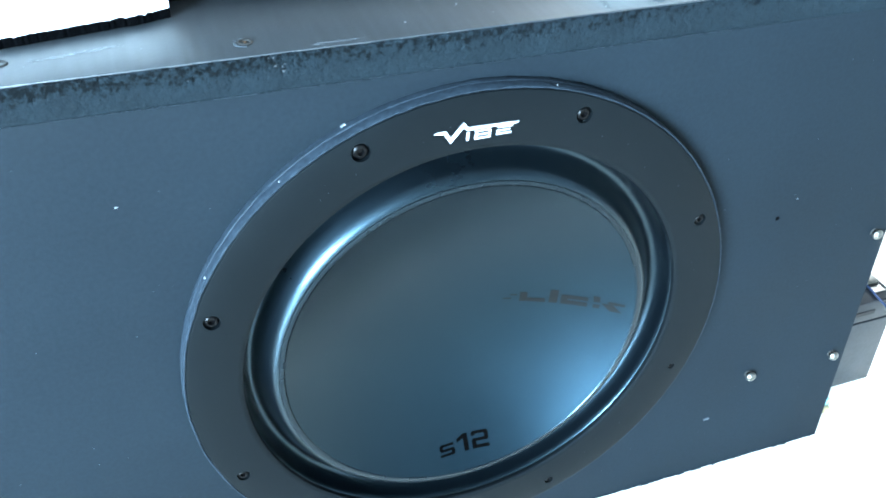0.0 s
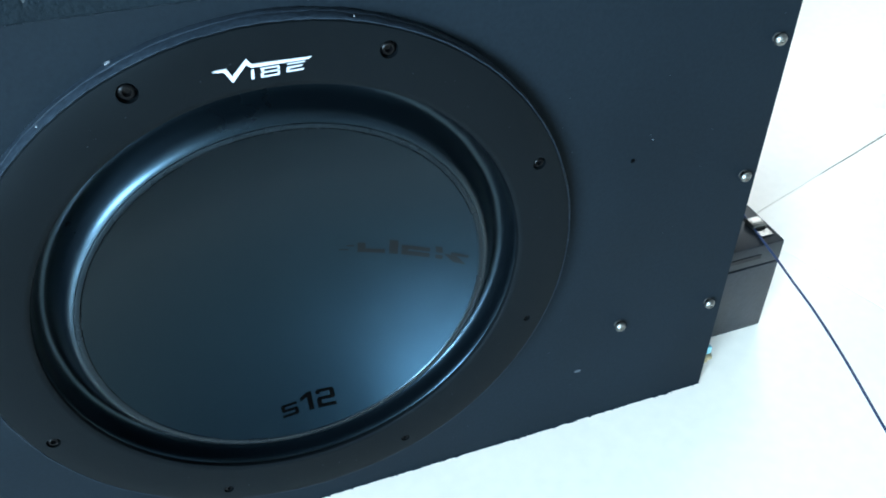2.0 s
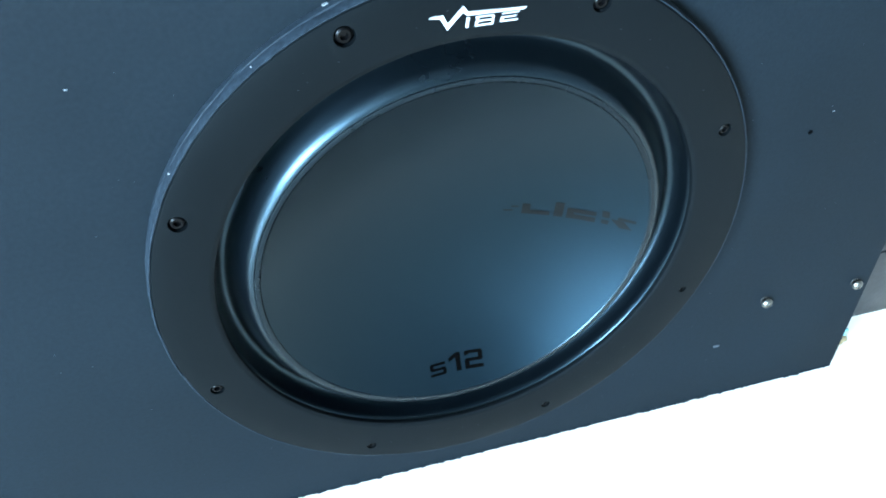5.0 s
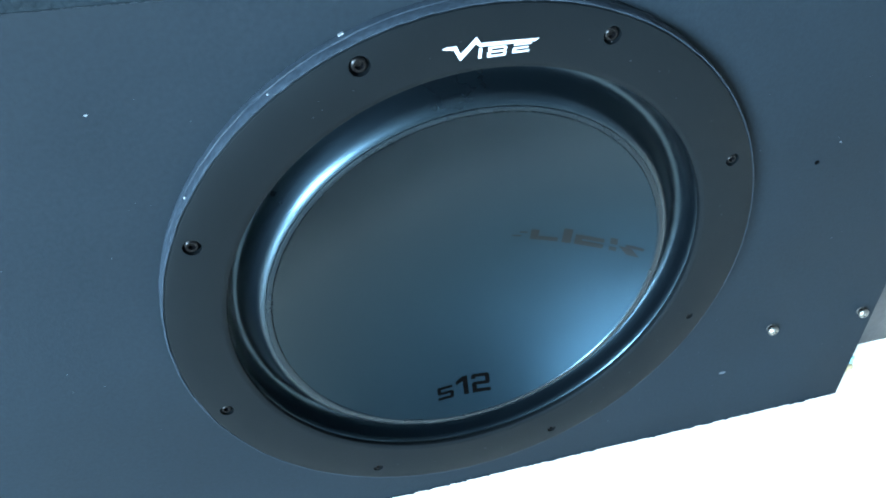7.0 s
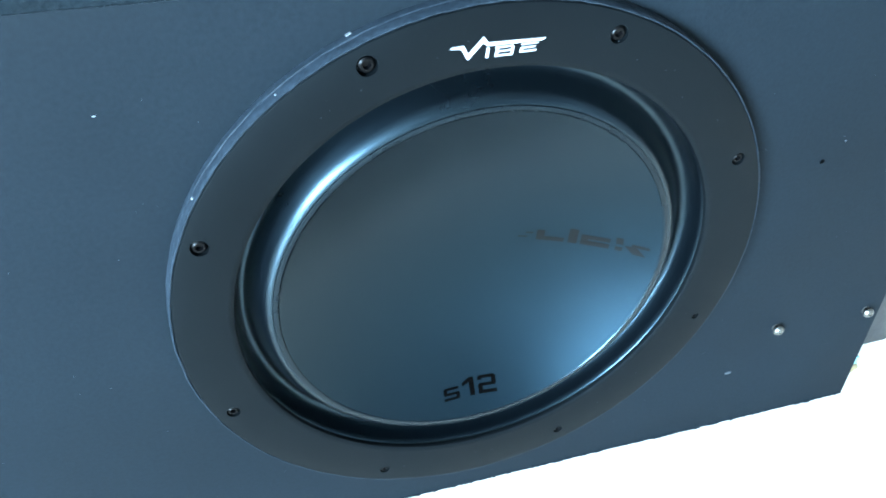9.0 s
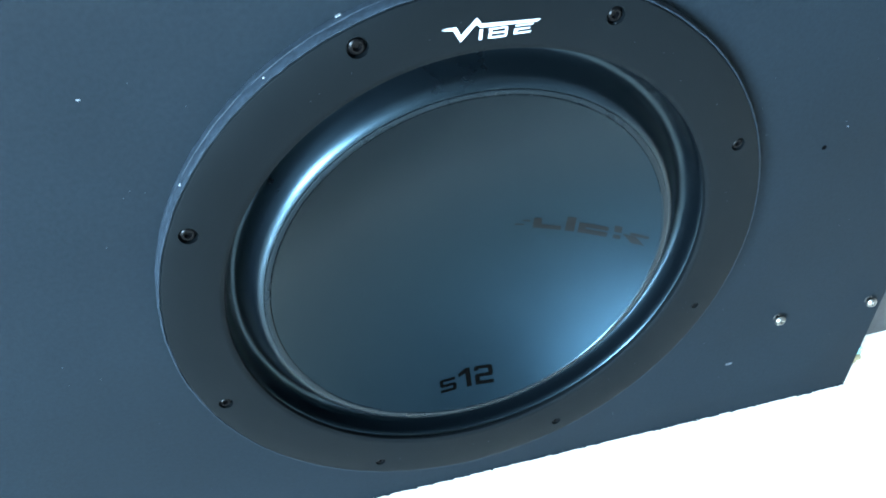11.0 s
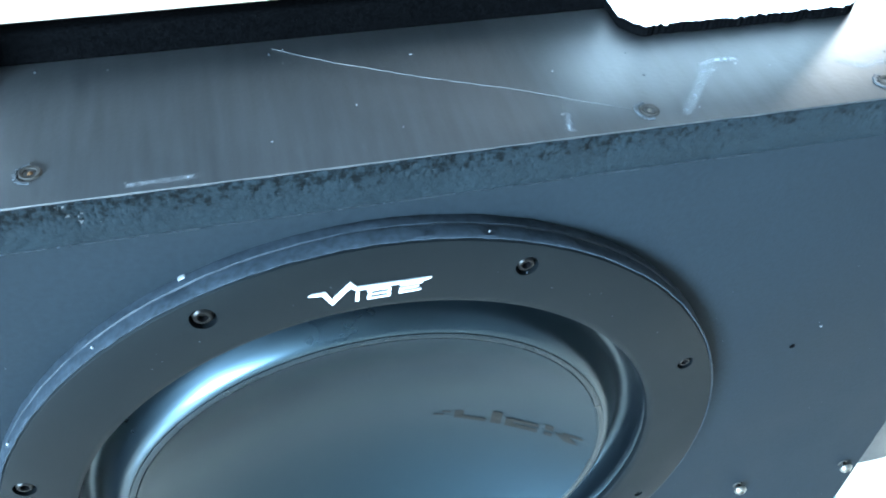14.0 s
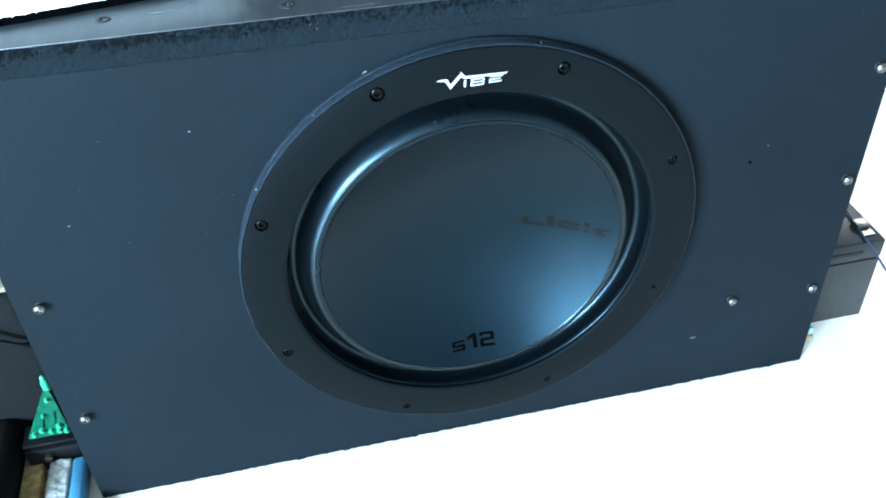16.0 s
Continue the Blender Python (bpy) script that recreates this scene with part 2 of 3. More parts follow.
def lathe(profile, steps=128, closed=True, axis="y", bm=None, at=(0, 0, 0)):
    """Turns rows of (radius, height) round an axis through at."""
    bm = bm or bmesh.new()
    rings = []
    for r, h in profile:
        if r < 1e-6:
            p = (0, h, 0) if axis == "y" else (0, 0, h)
            rings.append([bm.verts.new(Vector(p) + Vector(at))])
            continue
        row = []
        for k in range(steps):
            a = 2 * math.pi * k / steps
            p = (r * math.cos(a), h, r * math.sin(a)) if axis == "y" else (r * math.cos(a), r * math.sin(a), h)
            row.append(bm.verts.new(Vector(p) + Vector(at)))
        rings.append(row)
    pairs = list(zip(rings, rings[1:] + rings[:1] if closed else rings[1:]))
    for a, b in pairs:
        if len(a) == 1 and len(b) == 1:
            continue
        for k in range(steps):
            n = (k + 1) % steps
            if len(a) == 1:
                bm.faces.new((a[0], b[k], b[n]))
            elif len(b) == 1:
                bm.faces.new((a[k], a[n], b[0]))
            else:
                bm.faces.new((a[k], a[n], b[n], b[k]))
    return bm


def cut(bm, cutter):
    """bm minus cutter, through a boolean that is applied at once."""
    holders = []
    for n, b in (("work", bm), ("cutter", cutter)):
        me = bpy.data.meshes.new(n)
        bmesh.ops.recalc_face_normals(b, faces=b.faces[:])
        b.to_mesh(me)
        b.free()
        holders.append(new(n, me))
    mod = holders[0].modifiers.new("cut", "BOOLEAN")
    mod.operation, mod.object, mod.solver = "DIFFERENCE", holders[1], "EXACT"
    out = bmesh.new()
    out.from_mesh(bpy.data.meshes.new_from_object(holders[0].evaluated_get(bpy.context.evaluated_depsgraph_get())))
    for h in holders:
        bpy.data.objects.remove(h)
    return out


def tube(points, radius, sides=10, closed=False):
    """A round cord along points, smoothed."""
    curve = []
    pts = [Vector(p) for p in points]
    for i in range(len(pts) - 1):
        p0, p1, p2, p3 = pts[max(i - 1, 0)], pts[i], pts[i + 1], pts[min(i + 2, len(pts) - 1)]
        for s in range(8):
            t = s / 8
            curve.append(0.5 * (2 * p1 + (p2 - p0) * t + (2 * p0 - 5 * p1 + 4 * p2 - p3) * t * t + (3 * p1 - p0 - 3 * p2 + p3) * t**3))
    curve.append(pts[-1])
    bm, rows = bmesh.new(), []
    for i, p in enumerate(curve):
        d = (curve[min(i + 1, len(curve) - 1)] - curve[max(i - 1, 0)]).normalized()
        u = d.cross(Vector((0.3, 0.2, 1))).normalized()
        v = d.cross(u)
        rows.append([bm.verts.new(p + radius * (math.cos(2 * math.pi * k / sides) * u + math.sin(2 * math.pi * k / sides) * v)) for k in range(sides)])
    for a, b in zip(rows, rows[1:]):
        for k in range(sides):
            bm.faces.new((a[k], a[(k + 1) % sides], b[(k + 1) % sides], b[k]))
    bm.faces.new(rows[0])
    bm.faces.new(rows[-1][::-1])
    return bm


def plate(outline, depth, bm=None):
    """A flat plate in the x-z plane: outline of (x, z), from y = 0 to y = -depth."""
    bm = bm or bmesh.new()
    back = [bm.verts.new((x, 0, z)) for x, z in outline]
    front = [bm.verts.new((x, -depth, z)) for x, z in outline]
    bm.faces.new(front)
    bm.faces.new(back[::-1])
    for k in range(len(outline)):
        n = (k + 1) % len(outline)
        bm.faces.new((front[k], back[k], back[n], front[n]))
    return bm


# ---- room ----
# unseen walls and ceiling close the room, kept dark to cut bounced light
RX0, RX1, RY0, RY1, RH = -3.2, 2.4, -6.6, 1.7, 2.5
tagged(part("ceiling", box(RX0 - 0.12, RX1 + 0.12, RY0 - 0.12, RY1 + 0.12, RH, RH + 0.12), WALL, smooth=False), "unseen plain grey ceiling", "ceiling", kind="structure")
for name, dims in (("wall_south", (RX0, RX1, RY0 - 0.12, RY0)), ("wall_east", (RX1, RX1 + 0.12, RY0 - 0.12, RY1 + 0.12))):
    tagged(part(name, box(*dims, 0, RH), WALL, smooth=False), "unseen plain grey wall", "wall", kind="structure")
wall = bmesh.new()
y0, y1, z0, z1 = WIN_Y - WIN_W / 2, WIN_Y + WIN_W / 2, WIN_Z - WIN_H / 2, WIN_Z + WIN_H / 2
for b in ((RY0 - 0.12, y0, 0, RH), (y1, RY1 + 0.12, 0, RH), (y0, y1, 0, z0), (y0, y1, z1, RH)):
    box(RX0 - 0.12, RX0, *b, bm=wall)
tagged(part("wall_west", wall, WALL, smooth=False), "unseen plain grey wall with a lamp opening", "wall", kind="structure")

# north opening made only to let the second lamp in
wall = bmesh.new()
x0, x1, z0, z1 = LAMP2_X - LAMP2_W / 2, LAMP2_X + LAMP2_W / 2, LAMP2_Z - LAMP2_H / 2, LAMP2_Z + LAMP2_H / 2
for b in ((RX0, x0, 0, RH), (x1, RX1, 0, RH), (x0, x1, 0, z0), (x0, x1, z1, RH)):
    box(b[0], b[1], RY1, RY1 + 0.12, b[2], b[3], bm=wall)
tagged(part("wall_north", wall, WALL, smooth=False), "unseen plain grey wall with a lamp opening", "wall", kind="structure")

floor = tagged(part("floor", box(RX0 - 0.12, RX1 + 0.12, RY0 - 0.12, RY1 + 0.12, -0.1, -0.0003), GROUT, smooth=False), "pale cream glazed tile floor, brightly lit", "floor", kind="structure")
TILE_SIZE, TILE_TURN, TILE_X, TILE_Y = 0.8, radians(18.06), 0.440, 0.1564
tile_mesh = mesh_of("tile", box(-TILE_SIZE / 2 + 0.0005, TILE_SIZE / 2 - 0.0005, -TILE_SIZE / 2 + 0.0005, TILE_SIZE / 2 - 0.0005, -0.008, 0.0, 0.0003, 1), TILE)
for i in range(-11, 6):
    for j in range(-11, 6):
        p = Matrix.Rotation(TILE_TURN, 3, "Z") @ Vector(((i + 0.5) * TILE_SIZE, (j + 0.5) * TILE_SIZE, 0))
        if RX0 - 0.5 < p.x + TILE_X < RX1 + 0.5 and RY0 - 0.5 < p.y + TILE_Y < RY1 + 0.5:
            here = Matrix.Translation((p.x + TILE_X, p.y + TILE_Y, 0)) @ Matrix.Rotation(TILE_TURN, 4, "Z")
            me = tile_mesh
            if not (RX0 + 0.6 < here.translation.x < RX1 - 0.6 and RY0 + 0.6 < here.translation.y < RY1 - 0.6):
                bm = bmesh.new()
                bm.from_mesh(tile_mesh)
                back = here.inverted()
                for co, no in (((RX0, 0, 0), (-1, 0, 0)), ((RX1, 0, 0), (1, 0, 0)), ((0, RY0, 0), (0, -1, 0)), ((0, RY1, 0), (0, 1, 0))):
                    bmesh.ops.bisect_plane(bm, geom=bm.verts[:] + bm.edges[:] + bm.faces[:], plane_co=back @ Vector(co), plane_no=back.to_3x3() @ Vector(no), clear_outer=True)
                if not bm.faces:
                    bm.free()
                    continue
                me = mesh_of("tile", bm, TILE)
            ob = new("tile", me)
            ob.parent, ob.matrix_world = floor, here

# a dark dirty stretch of joint
crack, rows = bmesh.new(), []
for k in range(81):
    d = 0.62 * k / 80
    x, y = 0.564 + d * 0.951, 0.197 + d * 0.310
    w = 0.0011 * (0.4 + 1.2 * abs(noise.noise((d * 60, 0, 2.0)))) * min(1, d * 12)
    off = 0.0012 * noise.noise((d * 25, 3.0, 0))
    rows.append([crack.verts.new((x, y + off + s * w, h)) for s, h in ((-1, -0.0002), (0, 0.0005), (1, -0.0002))])
for a, b in zip(rows, rows[1:]):
    crack.faces.new((a[0], b[0], b[1], a[1]))
    crack.faces.new((a[1], b[1], b[2], a[2]))
part("dirty_joint", crack, DIRT, floor, "dark dirty joint between tiles")

# ---- subwoofer enclosure ----
BX0, BX1, BH, TOP_T, DEPTH_TOP, DEPTH_LOW = -0.301, 0.2955, 0.3735, 0.0168, 0.085, 0.26
TOP_LEAN = Matrix.Translation((0, 0, 0.3742)) @ Matrix.Rotation(0.0140, 4, "Y") @ Matrix.Translation((0, 0, -0.3735))
CZ = 0.190
enclosure = thing("subwoofer_enclosure", (0, 0, 0), "black painted fibreboard subwoofer box with scuffed rough edges on tiles", "speaker box")

hole = lathe([(0.0, -0.05), (0.137, -0.05), (0.137, 0.05), (0.0, 0.05)], 96, closed=False, at=(0, 0, CZ))
front = cut(box(BX0, BX1, 0.0, 0.018, 0.0, BH - TOP_T, 0.0012, 2), hole)
for v in front.verts:
    if v.co.z > 0.34:
        v.co.z += 0.0007 - 0.0140 * v.co.x
foot, rows = bmesh.new(), []
for i in range(901):
    x = BX0 + 0.001 + (BX1 - BX0 - 0.002) * i / 900
    out = 0.0009 * noise.noise((x * 170, 0, 0.3)) + 0.0011 * max(0.0, noise.noise((x * 420, 1.0, 0.6))) + 0.0006 * noise.noise((x * 900, 5.0, 0))
    rise = 0.0022 + 0.0016 * noise.noise((x * 260, 2.0, 0.1))
    rows.append([foot.verts.new(c) for c in ((x, 0.0006, rise), (x, -0.0004 - max(0.0, out), rise * 0.55), (x, -0.0006 - 1.3 * max(0.0, out), 0.0004), (x, 0.0012, 0.0))])
for a, b in zip(rows, rows[1:]):
    for k in range(3):
        foot.faces.new((a[k], b[k], b[k + 1], a[k + 1]))
part("frayed_edge", foot, PAINT, enclosure, "frayed painted fibreboard at the foot")
part("front_panel", front, PAINT, enclosure, "smooth black painted front panel")

# top board: flat body, and its pitted front edge as relief
part("top_panel", box(BX0, BX1, -0.0004, DEPTH_TOP - 0.009, BH - TOP_T + 0.0012, BH, 0.0004, 2), PAINT_TOP, enclosure, "scuffed grey-black top board")
edge = bmesh.new()
NX, NZ = 1400, 24
grid = []
for i in range(NX + 1):
    row = []
    x = BX0 + (BX1 - BX0) * i / NX
    worn_here = max(0.0, min(1.0, 1.0 - (x - 0.05) / 0.2)) if x > 0.05 else 1.0
    for k in range(NZ + 1):
        v = k / NZ
        z = BH - TOP_T - 0.0008 + (TOP_T + 0.0001) * v
        band = max(0.0, min(1.0, (v - 0.30) / 0.25)) * min(1.0, max(0.0, (1.0 - v) / 0.05)) * worn_here
        rough_spot = 0.7 * noise.noise((x * 300, z * 400, 1.7)) + 0.9 * noise.noise((x * 750, z * 750, 5.1)) + 0.45 * noise.noise((x * 30, z * 60, 9.0))
        pit = max(0.0, rough_spot - 0.30) * band
        wave = 0.00022 * noise.noise((x * 25, 0, 0.4)) + 0.00012 * noise.noise((x * 300, z * 300, 2.2))
        end = 0.0004 if k == NZ else (-0.0004 if k == 1 else 0.0)
        row.append(edge.verts.new((x, -0.0010 + 0.0011 * min(pit, 0.6) + wave + end, z + (0.0003 * noise.noise((x * 90, v, 3.0)) if k else 0.0))))
    grid.append(row)
for a, b in zip(grid, grid[1:]):
    for k in range(NZ):
        edge.faces.new((a[k], b[k], b[k + 1], a[k + 1]))
for rows in ([g[0] for g in grid], [g[-1] for g in grid]):
    back = [edge.verts.new((v.co.x, 0.004, v.co.z - 0.0003)) for v in rows]
    for k in range(NX):
        edge.faces.new((rows[k], rows[k + 1], back[k + 1], back[k]))
part("board_edge", edge, PAINT_EDGE, enclosure, "painted fibreboard edge with rough dark pits")

# hairline ridge of dried paint under the board, broken here and there
ridge, last = bmesh.new(), None
for i in range(520):
    x = BX0 + 0.004 + 0.44 * i / 520
    if noise.noise((x * 70, 0.0, 4.0)) + 0.8 * noise.noise((x * 400, 0.0, 1.0)) < -0.28:
        last = None
        continue
    z = BH - TOP_T - 0.0006 + 0.0004 * noise.noise((x * 40, 2.0, 0))
    w = 0.00008 + 0.00016 * abs(noise.noise((x * 250, 0, 8.0)))
    now = [ridge.verts.new(c) for c in ((x, 0.0004, z + w), (x, -0.0016, z), (x, 0.0004, z - w))]
    if last:
        ridge.faces.new((last[0], now[0], now[1], last[1]))
        ridge.faces.new((last[1], now[1], now[2], last[2]))
    last = now
part("paint_ridge", ridge, SCUFF, enclosure, "pale broken ridge of dried paint")

# black lip that stands up along the rear of the top, as far as the white sheet
part("rear_lip", box(BX0, 0.118, DEPTH_TOP - 0.0088, DEPTH_TOP, BH - TOP_T, BH + 0.012, 0.002, 3), DULL_BLACK, enclosure, "dull black raised strip along the rear edge")
part("rear_strip", box(0.1182, BX1, DEPTH_TOP - 0.0088, DEPTH_TOP, BH - TOP_T, BH - 0.0004, 0.001, 2), PAINT_TOP, enclosure)
for x0, x1 in ((BX0, BX0 + 0.018), (BX1 - 0.018, BX1)):
    side = bmesh.new()
    flat = [(0.0182, 0.0), (DEPTH_LOW, 0.0), (DEPTH_TOP - 0.004, BH - TOP_T - 0.0004), (0.0182, BH - TOP_T - 0.0004)]
    a = [side.verts.new((x0, y, z)) for y, z in flat]
    b = [side.verts.new((x1, y, z)) for y, z in flat]
    side.faces.new(a)
    side.faces.new(b[::-1])
    for k in range(4):
        side.faces.new((a[k], b[k], b[(k + 1) % 4], a[(k + 1) % 4]))
    part("side_panel", side, PAINT, enclosure, smooth=False)
part("bottom_panel", box(BX0 + 0.0185, BX1 - 0.0185, 0.0185, DEPTH_LOW - 0.03, 0.0, 0.018), PAINT, enclosure)
rear = box(BX0 + 0.0185, BX1 - 0.0185, -0.016, 0.0, 0.0, 0.39)
bmesh.ops.transform(rear, matrix=pose(0, DEPTH_LOW - 0.002, 0.001, math.degrees(math.atan2(DEPTH_LOW - DEPTH_TOP, BH - TOP_T)), 0, 0), verts=rear.verts[:])
bmesh.ops.bisect_plane(rear, geom=rear.verts[:] + rear.edges[:] + rear.faces[:], plane_co=(0, 0, BH - TOP_T - 0.001), plane_no=(0, 0, 1), clear_outer=True)
part("back_panel", rear, PAINT, enclosure, smooth=False)

# packing ring under the driver, two layers with a scored joint
spacer = lathe([(0.1375, -0.0004), (0.1598, 0.0), (0.1600, -0.0008), (0.1597, -0.0040), (0.1592, -0.0045), (0.1596, -0.0050), (0.1595, -0.0101), (0.1590, -0.0109), (0.1586, -0.0109), (0.1585, -0.0086), (0.1375, -0.0086)], 220, at=(0.0014, 0, CZ - 0.0010))
for v in spacer.verts:
    d = Vector((v.co.x - 0.0014, 0, v.co.z - CZ + 0.0010))
    if d.length > 0.15:
        a = math.atan2(d.z, d.x)
        v.co += d.normalized() * 0.0005 * noise.noise((a * 22, v.co.y * 300, 2.0))
part("spacer_ring", spacer, RING_EDGE, enclosure, "blue-black painted fibreboard spacer ring")


def wood_screw(name="screw", scale=0.75):
    """A domed cross-head screw that points along +y, its head towards -y."""
    head = lathe([(0.0, -0.0010), (0.0012, -0.0012), (0.0013, -0.0024), (0.0026, -0.0019), (0.0036, -0.0008), (0.0038, 0.0002), (0.0, 0.0002)], 24, closed=False)
    bmesh.ops.scale(head, vec=(scale,) * 3, verts=head.verts[:])
    return mesh_of(name, head, STEEL)


def recess(name="screw_recess", r=0.0036):
    return mesh_of(name, lathe([(r * 0.55, -0.0001), (r * 0.6, -0.0005), (r * 0.85, -0.0007), (r, -0.0001)], 28, closed=False), PLUG)


screw_mesh, recess_mesh = wood_screw(), recess()
shank_mesh = mesh_of("shank", lathe([(0.0, -0.0042), (0.0013, -0.0042), (0.0015, -0.0030), (0.0012, -0.0026), (0.0015, -0.0020), (0.0012, -0.0016), (0.0015, -0.0010), (0.0012, 0.0006), (0.0, 0.0006)], 14, closed=False), BLACK_STEEL)
for x, z in ((0.2124, 0.0916), (0.2826, 0.0896), (0.2846, 0.1964), (0.2836, 0.2884), (-0.2850, 0.2023), (-0.2870, 0.0946)):
    turn = random.uniform(0, 3)
    ob = new("screw_recess", recess_mesh)
    ob.parent, ob.location, ob.scale, ob.rotation_euler = enclosure, (x, 0, z), (0.85, 1.0, 0.85), (0, turn, 0)
    ob = new("screw", screw_mesh)
    ob.parent, ob.location, ob.scale, ob.rotation_euler = enclosure, (x, -0.0036, z), (1.3, 1.2, 1.3), (radians(random.uniform(-9, 9)), turn, radians(random.uniform(-9, 9)))
    tagged(ob, "bright zinc screw standing proud")
    shank = new("shank", shank_mesh)
    shank.parent, shank.location = enclosure, (x, 0, z)
for x, y in ((0.103, 0.0085), (0.197, 0.0085), (-0.099, 0.0145), (-0.199, 0.022)):
    ob = new("screw", recess_mesh)
    ob.parent, ob.location, ob.rotation_euler = enclosure, (x, y, BH), (radians(-90), 0, random.uniform(0, 3))
    tagged(ob, "sunk screw under cracked filler")
    ob = new("screw", screw_mesh)
    ob.parent, ob.location, ob.scale, ob.rotation_euler = enclosure, (x, y, BH), (0.3, 0.3, 0.3), (radians(-90), 0, 0.4)
    if abs(x + 0.099) < 0.001:
        rust = screw_mesh.copy()
        rust.materials[0] = RUST
        ob.data = rust
        tagged(ob, "rusty tip of a sunk screw")
    # cracked rim of paint half round the head
    rim = bmesh.new()
    arc = [(0.0042 + 0.0006 * random.random(), radians(a)) for a in range(100, 280, 15)]
    for r, a in arc:
        box(r * math.cos(a) - 0.0007, r * math.cos(a) + 0.0005, r * math.sin(a) - 0.0005, r * math.sin(a) + 0.0005, 0, 0.0003 + 0.0003 * random.random(), bm=rim)
    ob = part("cracked_paint", rim, SCUFF, enclosure, smooth=False)
    ob.location = (x, y, BH)
# tiny drilled hole, dents and paint chips
# no real depth: black colour on a raised dish gives the hole's dark inside
part("drill_hole", lathe([(0.0, -0.0002), (0.0008, -0.0002), (0.0012, -0.0004), (0.0015, -0.0001)], 16, closed=False, at=(0.203, 0, 0.225)), DULL_BLACK, enclosure, "small dark drilled hole")
for x, z, s in ((0.186, 0.0545, 1.3), (0.214, 0.237, 0.35), (-0.167, 0.313, 0.45), (-0.25, 0.26, 0.4)):
    chip = lathe([(0.0, -0.0005), (0.0010, -0.0004), (0.0015, 0.0001)], 9, closed=False)
    bmesh.ops.scale(chip, vec=(s * 1.5, 1, s * 0.7), verts=chip.verts[:])
    ob = part("paint_chip", chip, CHIP if s < 1 else SCUFF, enclosure)
    ob.location = (x, 0, z)
for a, s, y in ((radians(113.2), 1.2, -0.0005), (radians(149), 0.6, -0.008), (radians(127), 0.4, -0.008), (radians(75), 0.3, -0.0085)):
    chip = box(-0.0012 * s, 0.0012 * s, -0.0010 * s, 0.0010 * s, -0.0006, 0.0007, 0.0003, 1)
    ob = part("paint_chip", chip, CHIP, enclosure, "bright bare paint chip")
    ob.matrix_local = Matrix.Translation((0.0014 + 0.1596 * math.cos(a), y, CZ - 0.0010 + 0.1596 * math.sin(a))) @ Matrix.Rotation(radians(90) - a, 4, "Y")


def scratch(points, width, mat, name="scratch"):
    """A thin uneven scuff mark lying on the top board."""
    bm, rows = bmesh.new(), []
    for i in range(len(points) - 1):
        n = max(4, int((Vector(points[i + 1]) - Vector(points[i])).length / 0.0012))
        for k in range(n):
            p = Vector(points[i]).lerp(Vector(points[i + 1]), k / n)
            along_it = (i + k / n) / (len(points) - 1)
            w = width * (0.35 + 0.9 * abs(noise.noise((p.x * 500, p.y * 500, 4.0)))) * min(1.0, 0.15 + 5 * min(along_it, 1 - along_it))
            j = 0.0004 * noise.noise((p.x * 200, p.y * 200, 8.0))
            rows.append([bm.verts.new((p.x, p.y + s * w + j, BH + h)) for s, h in ((-0.6, -0.0001), (0, 0.00018), (0.6, -0.0001))])
    for i, (a, b) in enumerate(zip(rows, rows[1:])):
        if noise.noise((i * 0.35, 1.0, 6.0)) + 0.5 * noise.noise((i * 1.7, 4.0, 6.0)) > -0.5:
            bm.faces.new((a[0], b[0], b[1], a[1]))
            bm.faces.new((a[1], b[1], b[2], a[2]))
    return part(name, bm, mat, enclosure, "pale hairline scratch in the paint")


scratch([(-0.020, 0.070), (0.001, 0.057), (0.031, 0.042), (0.059, 0.030), (0.086, 0.016), (0.098, 0.010)], 0.00024, HAIRLINE)


def smear(points, width, strength):
    """A soft rubbed streak on the top board that fades out to both sides."""
    bm, rows = bmesh.new(), []
    uv = bm.loops.layers.uv.new("across")
    total = len(points) - 1
    for i in range(total):
        for k in range(12 + (i == total - 1)):
            p = Vector(points[i]).lerp(Vector(points[i + 1]), k / 12)
            d = (Vector(points[i + 1]) - Vector(points[i])).normalized()
            f = (i + k / 12) / total
            rows.append([(bm.verts.new((p.x - d.y * s * width, p.y + d.x * s * width, BH + 0.00022)), f, (s + 1) / 2) for s in (-1, 0, 1)])
    for a, b in zip(rows, rows[1:]):
        for k in range(2):
            corners = (a[k], b[k], b[k + 1], a[k + 1])
            face = bm.faces.new([c[0] for c in corners])
            for loop, c in zip(face.loops, corners):
                loop[uv].uv = (c[1], c[2])
    return part("rubbed_streak", bm, strength, enclosure, "soft pale rubbed streak")


smear([(0.138, 0.031), (0.132, 0.026), (0.122, 0.013), (0.113, 0.003)], 0.0032, STREAK)
smear([(0.131, 0.030), (0.140, 0.033), (0.150, 0.033)], 0.0024, STREAK)
smear([(0.074, 0.013), (0.0725, 0.002)], 0.0024, STREAK)
smear([(0.184, 0.025), (0.194, 0.019), (0.212, 0.022)], 0.0030, STREAK)
smear([(-0.190, 0.020), (-0.168, 0.024), (-0.148, 0.028)], 0.0022, STREAK)
smear([(-0.072, 0.003), (-0.048, 0.0035)], 0.0018, STREAK)
for k in range(26):
    x, y = random.uniform(-0.19, 0.28), random.uniform(0.004, 0.07)
    s = random.uniform(0.00025, 0.0005)
    ob = part("paint_speck", box(-s, s, -s * 0.6, s * 0.6, -0.0001, 0.0003), CHIP if k % 3 else SCUFF, enclosure, smooth=False)
    ob.location, ob.rotation_euler = (x, y, BH), (0, 0, random.uniform(0, 3))

